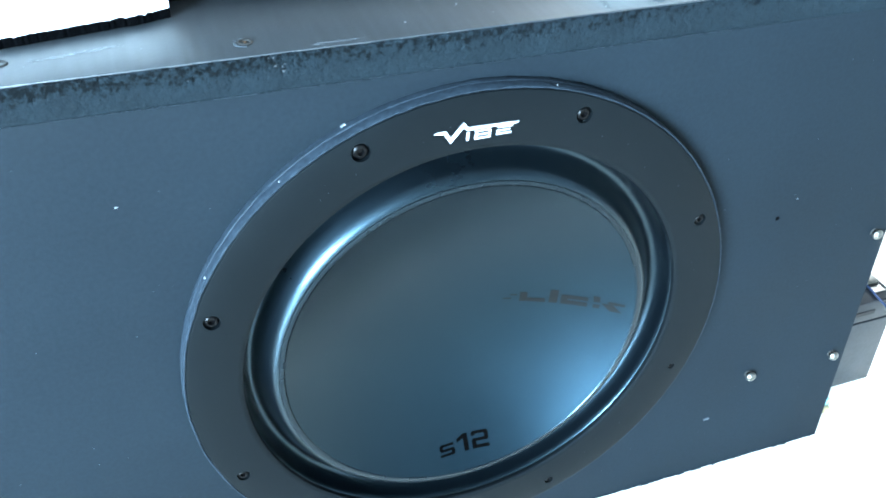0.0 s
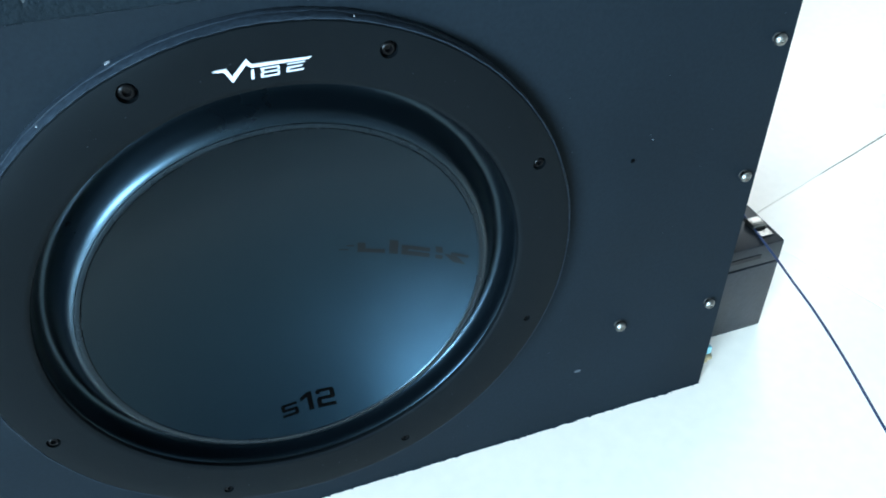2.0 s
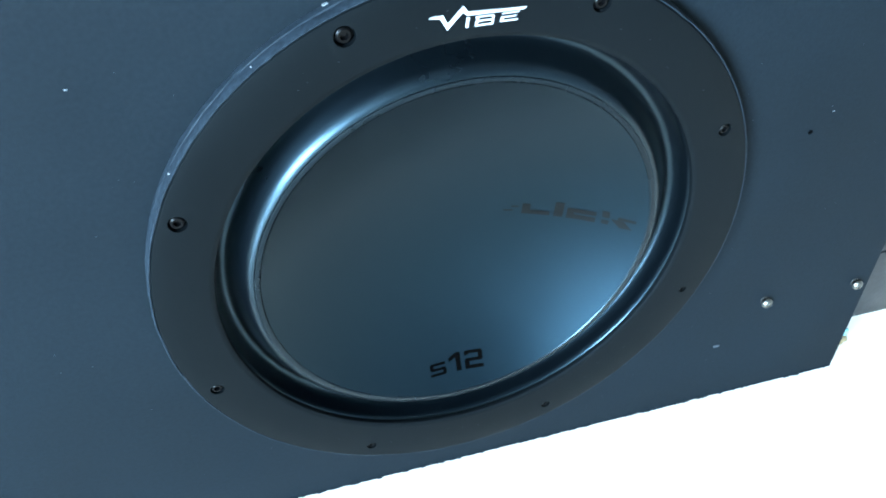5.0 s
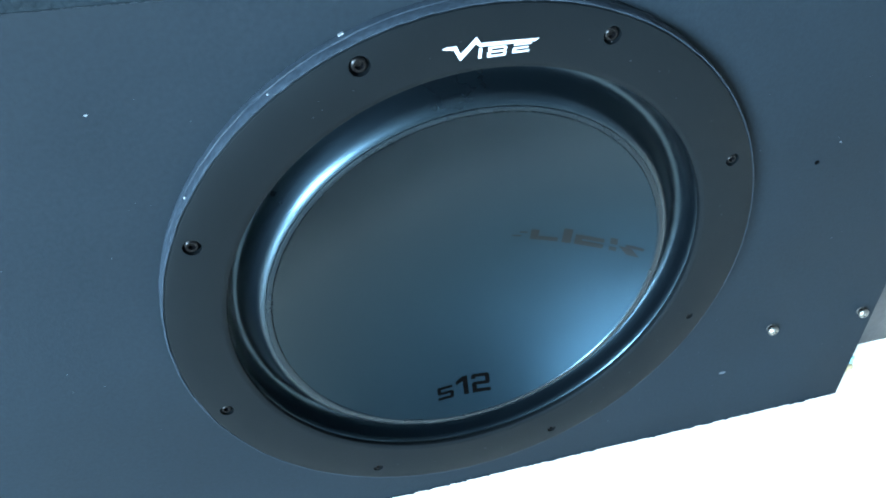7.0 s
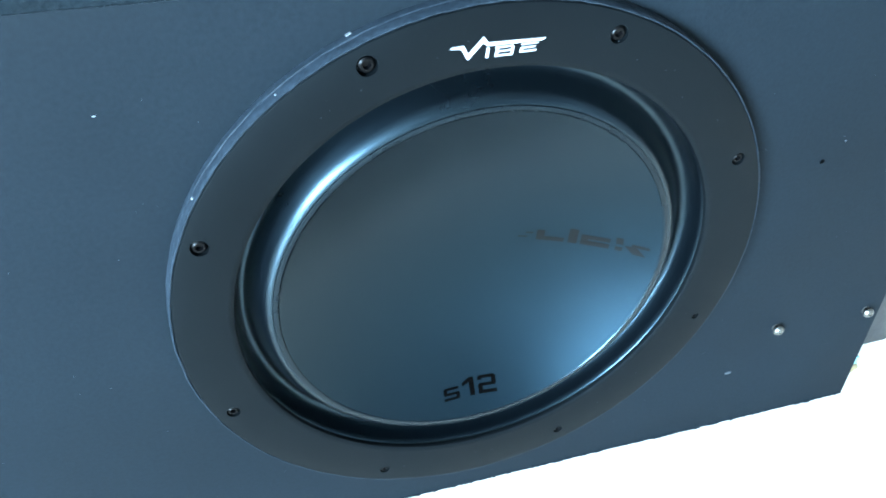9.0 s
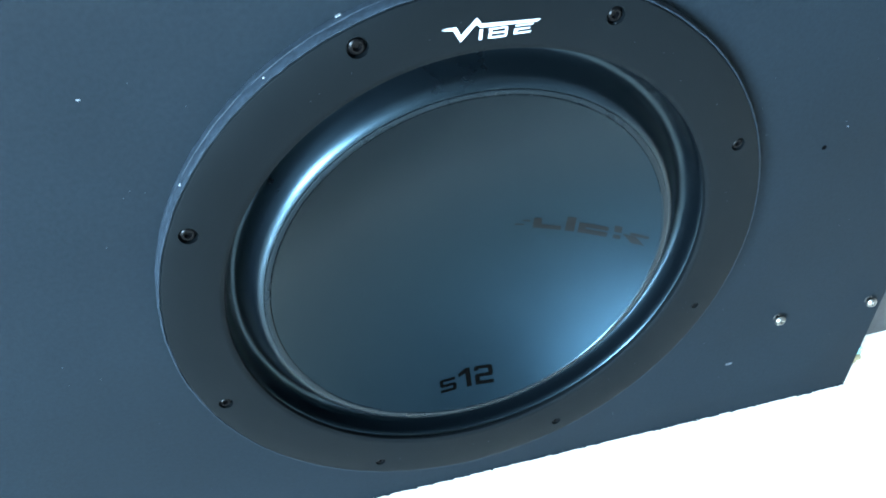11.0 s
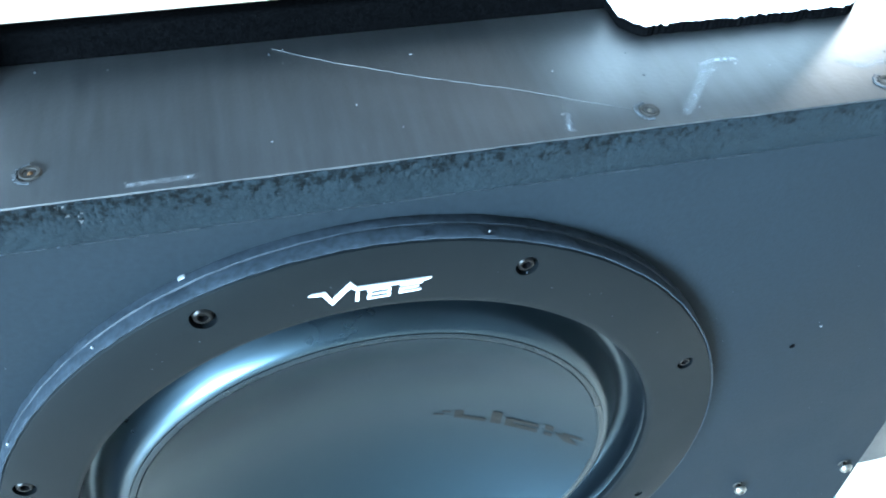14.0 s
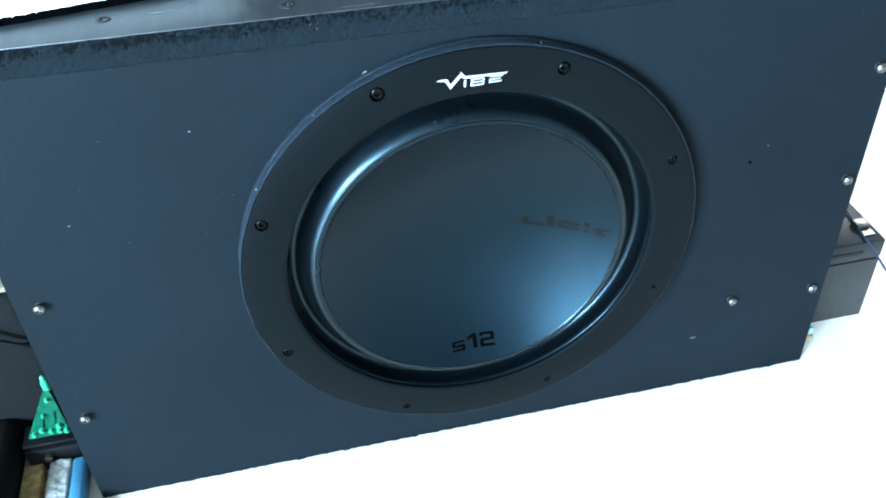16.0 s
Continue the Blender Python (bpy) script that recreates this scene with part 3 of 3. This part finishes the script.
# ---- subwoofer driver ----
driver = thing("subwoofer_driver", (0, 0, CZ), "round black twelve inch subwoofer driver screwed into its box", "speaker")
trim = lathe([(0.1577, -0.0087), (0.1583, -0.0092), (0.1583, -0.0108), (0.1578, -0.0115), (0.1560, -0.0119), (0.1470, -0.0126), (0.1310, -0.0128), (0.1290, -0.0125), (0.1279, -0.0118), (0.1275, -0.0104), (0.1276, -0.0094), (0.1290, -0.0086), (0.1360, -0.0086), (0.1360, -0.0087)], 256)
for v in trim.verts:
    if math.hypot(v.co.x, v.co.z) > 0.15:
        v.co += Vector((0.0014, 0, -0.0010))
holes = bmesh.new()
RS = 0.148
SPOTS = [(RS * math.cos(radians(22.5 + 45 * k)), RS * math.sin(radians(22.5 + 45 * k))) for k in range(8)]
SIZES = (0.85, 1.0, 1.08, 1.0, 0.85, 0.66, 0.66, 0.52)
for (x, z), k in zip(SPOTS, SIZES):
    lathe([(0.0, -0.03), (0.0048 * k, -0.03), (0.0043 * k, -0.0118), (0.0041 * k, -0.0090), (0.0, -0.0090)], 32, closed=False, bm=holes, at=(x, 0, z))
part("trim_ring", cut(trim, holes), TRIM, driver, "matt black moulded trim ring")
cap = mesh_of("screw", lathe([(0.0, -0.0100), (0.0013, -0.0100), (0.0015, -0.0113), (0.0018, -0.0119), (0.0026, -0.0119), (0.0033, -0.0113), (0.0034, -0.0089), (0.0, -0.0089)], 6 * 4, closed=False), BLACK_STEEL)
for (x, z), k in zip(SPOTS, SIZES):
    ob = new("screw", cap)
    ob.parent, ob.location, ob.scale, ob.rotation_euler = driver, (x, 0, z), (k, 1, k), (0, random.uniform(0, 3), 0)
    tagged(ob, "glossy black socket screw in a recess")

# the roll hangs inwards as a rounded channel, steeper on its outer side
roll = [(0.1325, -0.0080), (0.1284, -0.0085)]
roll += [(0.1278, -0.0078), (0.1274, -0.0048), (0.1269, -0.0020), (0.1263, 0.0005), (0.1255, 0.0024), (0.1245, 0.0037), (0.1233, 0.0045), (0.1220, 0.0048), (0.1208, 0.0044), (0.1196, 0.0035),
         (0.1184, 0.0021), (0.1171, 0.0001), (0.1158, -0.0020), (0.1144, -0.0042), (0.1130, -0.0063), (0.1115, -0.0079), (0.1100, -0.0089), (0.1088, -0.0092)]
SIT_X, SIT_Z = -0.0006, -0.0018
rubber = lathe(roll + [(0.1084, -0.0090), (0.1080, -0.0060), (0.1100, 0.002), (0.1150, 0.0090), (0.1215, 0.0112), (0.1280, 0.0098), (0.1310, 0.0060), (0.1335, 0.000)], 220)
for v in rubber.verts:
    k = max(0.0, min(1.0, (0.1270 - math.hypot(v.co.x, v.co.z)) / 0.0150))
    v.co += Vector((SIT_X, 0, SIT_Z)) * k
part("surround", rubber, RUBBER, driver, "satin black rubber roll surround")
lip = [(0.1083, -0.0093), (0.1077, -0.0095), (0.1067, -0.0096), (0.1061, -0.0096), (0.1055, -0.0091), (0.1051, -0.0082), (0.1050, -0.0050), (0.1079, -0.0050)]
part("cone_lip", lathe(lip, 220, at=(SIT_X, 0, SIT_Z)), LIP, driver, "thin moulded edge of the cone")


CONE_R, CONE_EDGE, CONE_DEPTH = 0.1053, -0.0092, 0.037


def cone_y(x, z):
    return CONE_EDGE + CONE_DEPTH * (1 - (x * x + z * z) / CONE_R**2)


dish = [(CONE_R * k / 40, cone_y(CONE_R * k / 40, 0)) for k in range(41)]
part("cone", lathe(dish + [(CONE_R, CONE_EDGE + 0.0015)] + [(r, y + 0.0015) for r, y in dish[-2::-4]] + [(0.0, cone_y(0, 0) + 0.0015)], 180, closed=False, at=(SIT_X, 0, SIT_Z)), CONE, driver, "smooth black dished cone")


def laid_on_cone(bm, mat, name, label):
    for v in bm.verts:
        v.co.y = cone_y(v.co.x - SIT_X, v.co.z - SIT_Z) - 0.00035
    ob = part(name, bm, mat, driver, label, smooth=False)
    return ob


# broad squared figures, in millimetres from the foot of the first
MARK_S = [(0, 0), (9.2, 0), (10, 0.8), (10, 3.1), (9.2, 3.9), (2.2, 3.9), (2.2, 5.3), (9.6, 5.3), (9.6, 6.6), (0.8, 6.6), (0, 5.8), (0, 3.4), (0.8, 2.6), (7.8, 2.6), (7.8, 1.3), (0, 1.3)]
MARK_1 = [(16.3, 0), (19.3, 0), (19.3, 9.8), (16.4, 9.8), (12.0, 7.6), (12.0, 5.6), (16.3, 7.2)]
MARK_2 = [(21.8, 0), (33, 0), (33, 1.8), (24.6, 1.8), (24.6, 3.9), (32, 3.9), (33, 4.9), (33, 8.8), (32, 9.8), (22.8, 9.8), (21.8, 8.8), (21.8, 7.3), (24.4, 7.3), (24.4, 8.1), (30.3, 8.1), (30.3, 5.6), (22.8, 5.6), (21.8, 4.6)]
mark = bmesh.new()
for outline in (MARK_S, MARK_1, MARK_2):
    mark.faces.new([mark.verts.new((-0.0165 + u / 1000, 0, 0.0930 - CZ + w / 1000)) for u, w in outline])
mark.normal_update()
bmesh.ops.triangulate(mark, faces=mark.faces[:])
laid_on_cone(mark, INK, "printed_mark", "glossy black printed model mark")

# half-worn lettering that cannot be read: plain bars on a sloping line
worn = bmesh.new()
lx, lz, tilt = 0.0310, 0.0014, radians(-4)


def worn_bar(u0, u1, w0, w1, lean=0.0):
    corners = [(u0, w0), (u1, w0), (u1 + lean, w1), (u0 + lean, w1)]
    n = max(2, int((u1 - u0) / 0.002))
    prev = None
    for k in range(n + 1):
        f = k / n
        pts = []
        for (ua, wa), (ub, wb) in ((corners[0], corners[1]), (corners[3], corners[2])):
            u, w = ua + (ub - ua) * f, wa + (wb - wa) * f
            pts.append(worn.verts.new((lx + u * math.cos(tilt) - w * math.sin(tilt), 0, lz + u * math.sin(tilt) + w * math.cos(tilt))))
        if prev:
            worn.faces.new((prev[0], pts[0], pts[1], prev[1]))
        prev = pts


for b in ((0.002, 0.007, -0.0026, -0.0016), (0.006, 0.010, 0.0002, 0.0012),
          (0.012, 0.0162, -0.004, 0.003), (0.0163, 0.0268, -0.004, -0.0013), (0.029, 0.0336, -0.004, 0.006),
          (0.0355, 0.050, -0.004, -0.001), (0.0355, 0.050, 0.0004, 0.003), (0.0355, 0.039, -0.0009, 0.0003),
          (0.053, 0.0565, -0.0038, -0.0012), (0.053, 0.0565, 0.0007, 0.005, -0.0005), (0.062, 0.068, -0.0045, 0.0004, -0.0048), (0.0605, 0.0690, 0.0006, 0.0024)):
    worn_bar(*b)
laid_on_cone(worn, INK_FADED, "printed_mark", "faded grey printed mark worn to bars")

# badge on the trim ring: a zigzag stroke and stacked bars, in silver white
badge = part("badge", plate([(x / 1000, z / 1000) for x, z in ((-21, 0), (-19.5, 0.7), (-14.8, 0.8), (-12.8, -3.2), (-6.1, 3.9), (-4.0, 1.1), (22, 0.2), (20.4, -0.8), (-4.6, -0.5), (-6.4, 1.2), (-13, -6.1), (-16.2, -0.6))], 0.0008), SILVER, driver, "silver-white badge of strokes and bars")
badge.location = (-0.0005, -0.0126, 0.140)
for x0, x1, h0, h1, lean in ((-5.0, -3.8, -5.9, -1.4, 0.4), (-0.7, 7.2, -2.0, -1.4, 0.2), (-0.2, 6.6, -3.9, -3.3, 0.2), (-0.9, 7.0, -5.9, -5.2, 0.2), (-0.9, 0.3, -5.2, -3.9, 0.2), (-0.5, 0.6, -3.3, -2.0, 0.2), (10.3, 11.5, -4.7, -3.6, 0.4), (6.6, 7.5, -3.3, -2.0, 0.2), (6.4, 7.3, -5.2, -3.9, 0.2), (10.9, 18.4, -1.9, -1.4, 0.6), (10.5, 17.0, -3.6, -3.0, 0.6), (10.2, 17.6, -5.4, -4.7, 0.6)):
    bar = part("badge_bar", plate([(x0 / 1000, h0 / 1000), (x1 / 1000, h0 / 1000), ((x1 + lean) / 1000, h1 / 1000), ((x0 + lean) / 1000, h1 / 1000)], 0.0008), SILVER, badge)

# dust caught on the matt trim and the front of the box
def dust(count, spot, parent, size):
    bm = bmesh.new()
    for k in range(count):
        x, y, z = spot()
        r = size * random.uniform(0.4, 1.0)
        box(x - r, x + r * random.uniform(0.5, 1.5), y - 0.00012, y + 0.0001, z - r * 0.7, z + r * 0.7, bm=bm)
    return tagged(part("dust", bm, SCUFF, parent, "fine pale dust specks", smooth=False), "fine pale dust specks", kind="stuff")


def trim_spot():
    a, r = random.uniform(-2.2, 2.6), random.uniform(0.1325, 0.1465)
    return r * math.cos(a), -0.0126, r * math.sin(a)


def front_spot():
    while True:
        x, z = random.uniform(BX0 + 0.01, BX1 - 0.01), random.uniform(0.02, BH - 0.03)
        if math.hypot(x, z - CZ) > 0.165:
            return x, 0.0, z


dust(45, trim_spot, driver, 0.00028)
dust(60, front_spot, enclosure, 0.00030)

# ---- white sheets lying on the top board ----
LAYER = 0.0042


def torn_sheet(x0, x1, y0, y1, thick, slope, rounded, label, seed):
    """A stiff white sheet with a torn, crumbly front edge and rounded corners."""
    bm = bmesh.new()
    n, outline = 260, []
    for k in range(n + 1):
        f = k / n
        x = x0 + (x1 - x0) * f
        corner = rounded * (max(0, 1 - f / 0.09) ** 2 + max(0, (f - 0.91) / 0.09) ** 2)
        y = y0 + slope * (x - x0) + corner + 0.0010 * noise.noise((x * 130, seed, 0))
        outline.append((x, y))
    outline += [(x1, y1), (x0, y1)]
    layers = []
    for r in range(9):
        z = thick * r / 8
        lip = 0.0010 if r == 8 else 0.0
        layers.append([bm.verts.new((x, y + lip + 0.0011 * noise.noise((x * 480, z * 480, seed)) + 0.0009 * noise.noise((x * 170, z * 170, seed + 4)),
                                     BH + LAYER + z + (0.0007 * noise.noise((x * 420, r, seed)) if r else 0.0010 * max(0.0, noise.noise((x * 420, 0.5, seed)))))) for x, y in outline])
    bm.faces.new(layers[0][::-1])
    bm.faces.new(layers[-1])
    for a, b in zip(layers, layers[1:]):
        for k in range(len(outline)):
            m = (k + 1) % len(outline)
            bm.faces.new((a[k], a[m], b[m], b[k]))
    sheet = thing("foam_sheet", (0, 0, 0), label, "foam sheet", group="white sheets on the box")
    part("white_layer", bm, PAPER, sheet)
    # thin black layer below the white one, following its torn edge
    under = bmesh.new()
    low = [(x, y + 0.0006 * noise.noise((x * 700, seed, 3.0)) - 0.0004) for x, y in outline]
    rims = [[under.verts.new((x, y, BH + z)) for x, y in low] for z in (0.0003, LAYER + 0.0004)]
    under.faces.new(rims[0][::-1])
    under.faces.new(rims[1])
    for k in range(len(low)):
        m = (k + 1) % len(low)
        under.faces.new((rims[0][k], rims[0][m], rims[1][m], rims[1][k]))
    part("dark_underlay", under, DULL_BLACK, sheet, "thin dull black layer below the white")
    sheet.matrix_world = TOP_LEAN
    return sheet


torn_sheet(-0.296, -0.1270, 0.020, 0.0755, 0.040, 0.19, 0.003, "torn white foam sheet on the box top", 1.0)
torn_sheet(0.112, 0.214, 0.0535, 0.120, 0.040, -0.005, 0.008, "small torn white foam sheet on the box top", 7.0)

# the whole top board sits a little higher at one end
for ob in enclosure.children:
    if ob.name.split(".")[0] in ("top_panel", "board_edge", "paint_ridge", "rear_lip", "rear_strip", "scratch", "rubbed_streak", "paint_speck", "cracked_paint") or (ob.name.startswith("screw") and ob.location.z > BH - 0.001):
        ob.matrix_local = TOP_LEAN @ ob.matrix_local

# ---- battery beside the box ----
battery = thing("battery", (0.3375, 0.082, -0.0), "dark grey sealed lead battery standing on the tiles", "battery")
part("case", box(-0.039, 0.039, -0.044, 0.06, 0, 0.068, 0.0012, 2), BATTERY, battery)
part("lid", box(-0.039, 0.039, -0.044, 0.06, 0.0695, 0.089, 0.0015, 2), BATTERY_LID, battery, "dark grey lid with a recessed seam")
part("seam", box(-0.0365, 0.0365, -0.0425, 0.0585, 0.0675, 0.070), BLACK_PLASTIC, battery)
part("slot", box(-0.028, 0.020, -0.0446, -0.0435, 0.0765, 0.0805, 0.0003, 1), BLACK_PLASTIC, battery)
terminal = part("terminal", box(0.022, 0.034, -0.027, -0.016, 0.089, 0.0935, 0.001, 2), STEEL, battery, "bright tab terminal")
part("terminal_plate", box(0.022, 0.034, -0.036, -0.028, 0.089, 0.0902, 0.0004, 1), STEEL, battery, "bright flat tab")
part("vent_cap", lathe([(0.0, 0.0905), (0.004, 0.0905), (0.005, 0.0889), (0.0, 0.0889)], 20, closed=False, axis="z", at=(-0.01, -0.03, 0)), BATTERY_LID, battery)

wire = tagged(part("wire", tube([(0.352, 0.165, 0.070), (0.366, 0.140, 0.088), (0.369, 0.110, 0.0925), (0.364, 0.074, 0.0905), (0.359, 0.044, 0.0905), (0.355, 0.020, 0.0905), (0.352, -0.002, 0.089), (0.348, -0.034, 0.087), (0.340, -0.076, 0.084), (0.331, -0.117, 0.080), (0.326, -0.146, 0.076), (0.324, -0.168, 0.072), (0.312, -0.230, 0.052), (0.295, -0.31, 0.020), (0.285, -0.38, 0.0016), (0.30, -0.55, 0.0016)], 0.0009), BLUE_WIRE), "thin navy blue wire trailing over the battery to the floor", "wire")

# brass terminal on the side of the box
post = thing("binding_post", (0.2957, 0.0055, 0.022), "small brass and teal binding post on the box side", "terminal")
part("nut", lathe([(0.0, 0.0), (0.0045, 0.0), (0.0045, 0.003), (0.003, 0.004), (0.003, 0.008), (0.0, 0.008)], 12, closed=False, axis="z"), BRASS, post, "brass nut").rotation_euler = (0, radians(90), 0)
part("clip", box(0.002, 0.007, -0.002, 0.002, 0.004, 0.011, 0.0008, 1), TEAL, post, "teal plastic clip")

# ---- things by the other end of the box ----
tree = thing("tree_ornament", (-0.336, 0.052, 0), "small green plastic tree ornament on a black stand", "ornament")
tree_body = plate([(-0.0175, 0.030), (0.0165, 0.030), (0.0030, 0.078), (0.0015, 0.082), (-0.0015, 0.082), (-0.003, 0.078)], 0.006)
bmesh.ops.bevel(tree_body, geom=tree_body.edges[:], offset=0.0010, segments=2, affect="EDGES")
for v in tree_body.verts:
    v.co.x += 0.23 * (v.co.z - 0.03)
tree_mesh = part("tree_body", tree_body, LEAF, tree, "clear green plastic tree")
part("tree_tip", lathe([(0.0, 0.0955), (0.0018, 0.0935), (0.0032, 0.087), (0.003, 0.080), (0.0, 0.079)], 16, closed=False, axis="z", at=(0.0122, -0.003, 0)), GLOW, tree, "lit green tip")
for x, z, r in ((-0.012, 0.036, 0.0022), (-0.006, 0.0395, 0.0024), (0.001, 0.037, 0.0024), (0.0070, 0.0415, 0.0026), (0.0072, 0.0362, 0.0023), (0.0125, 0.0350, 0.0024), (0.0, 0.072, 0.002), (-0.004, 0.056, 0.0016)):
    part("bead", lathe([(0.0, -0.0035), (r * 0.7, -0.003), (r, -0.0015), (r, 0.001), (0.0, 0.001)], 14, closed=False, at=(x + 0.23 * (z - 0.03), -0.006, z)), GLOW, tree)
for x in (-0.005, 0.004):
    rib = box(x - 0.0008, x + 0.0008, -0.0072, -0.005, 0.036, 0.066 - abs(x) * 2, 0.0003, 1)
    for v in rib.verts:
        v.co.x += 0.23 * (v.co.z - 0.03)
    part("rib", rib, LEAF, tree)
part("ledge", box(-0.022, 0.019, -0.012, 0.010, 0.026, 0.0298, 0.0012, 2), BLACK_PLASTIC, tree, "thin black ledge")
part("stand", box(-0.022, 0.022, -0.015, 0.012, 0.0, 0.0255, 0.003, 2), BLACK_PLASTIC, tree, "black stand")
part("stud", lathe([(0.0, -0.020), (0.003, -0.019), (0.0032, -0.014), (0.0, -0.014)], 16, closed=False, at=(-0.004, 0, 0.018)), STEEL, tree, "small steel stud")

packet = box(-0.023, -0.0055, -0.045, 0.030, 0.0, 0.014, 0.003, 3)
bmesh.ops.subdivide_edges(packet, edges=packet.edges[:], cuts=3, use_grid_fill=True)
for v in packet.verts:
    if v.co.z > 0.004:
        v.co.z += 0.0022 * noise.noise((v.co.x * 160, v.co.y * 160, 2.0))
packet_ob = thing("packet", (-0.318, 0.006, 0), "crinkled white film packet with a sky blue end", "packet")
part("film", packet, FOIL, packet_ob)
part("blue_end", box(-0.0052, 0.0075, -0.045, 0.029, 0.0, 0.0145, 0.004, 3), CYAN, packet_ob, "sky blue rounded end")
stick = thing("wood_offcut", (-0.3545, 0.002, 0), "tan wooden offcut lying on the tiles", "wood offcut")
grainy = box(-0.0065, 0.0085, -0.045, 0.034, 0.0, 0.012, 0.0012, 2)
part("block", grainy, TAN, stick)

bag = box(-0.105, 0.098, -0.055, 0.10, 0.0, 0.158, 0.018, 4)
bmesh.ops.subdivide_edges(bag, edges=bag.edges[:], cuts=2, use_grid_fill=True)
for v in bag.verts:
    v.co += 0.004 * Vector(noise.noise_vector((v.co.x * 16, v.co.y * 16, v.co.z * 16))) * (1 if v.co.z > 0.01 else 0)
bag_ob = thing("bag", (-0.415, 0.125, 0), "soft black fabric bag standing on the tiles", "bag")
part("body", bag, FABRIC, bag_ob)
part("pocket", box(-0.10, 0.0525, -0.165, -0.05, 0.0, 0.036, 0.010, 3), FABRIC, bag_ob, "black front pocket")
part("strap", tube([(0.02, -0.060, 0.150), (0.052, -0.063, 0.136), (0.070, -0.062, 0.122), (0.085, -0.061, 0.114), (0.096, -0.05, 0.110)], 0.0022), BLACK_PLASTIC, bag_ob, "thin shiny black cord")
sheet = box(-0.10, 0.106, -0.050, 0.14, 0.1585, 0.1635, 0.0008, 1)
sheet_ob = tagged(part("cardboard_sheet", sheet, CARD), "tan corrugated cardboard sheet lying on the black bag", "cardboard sheet")
sheet_ob.location = (-0.415, 0.125, 0)
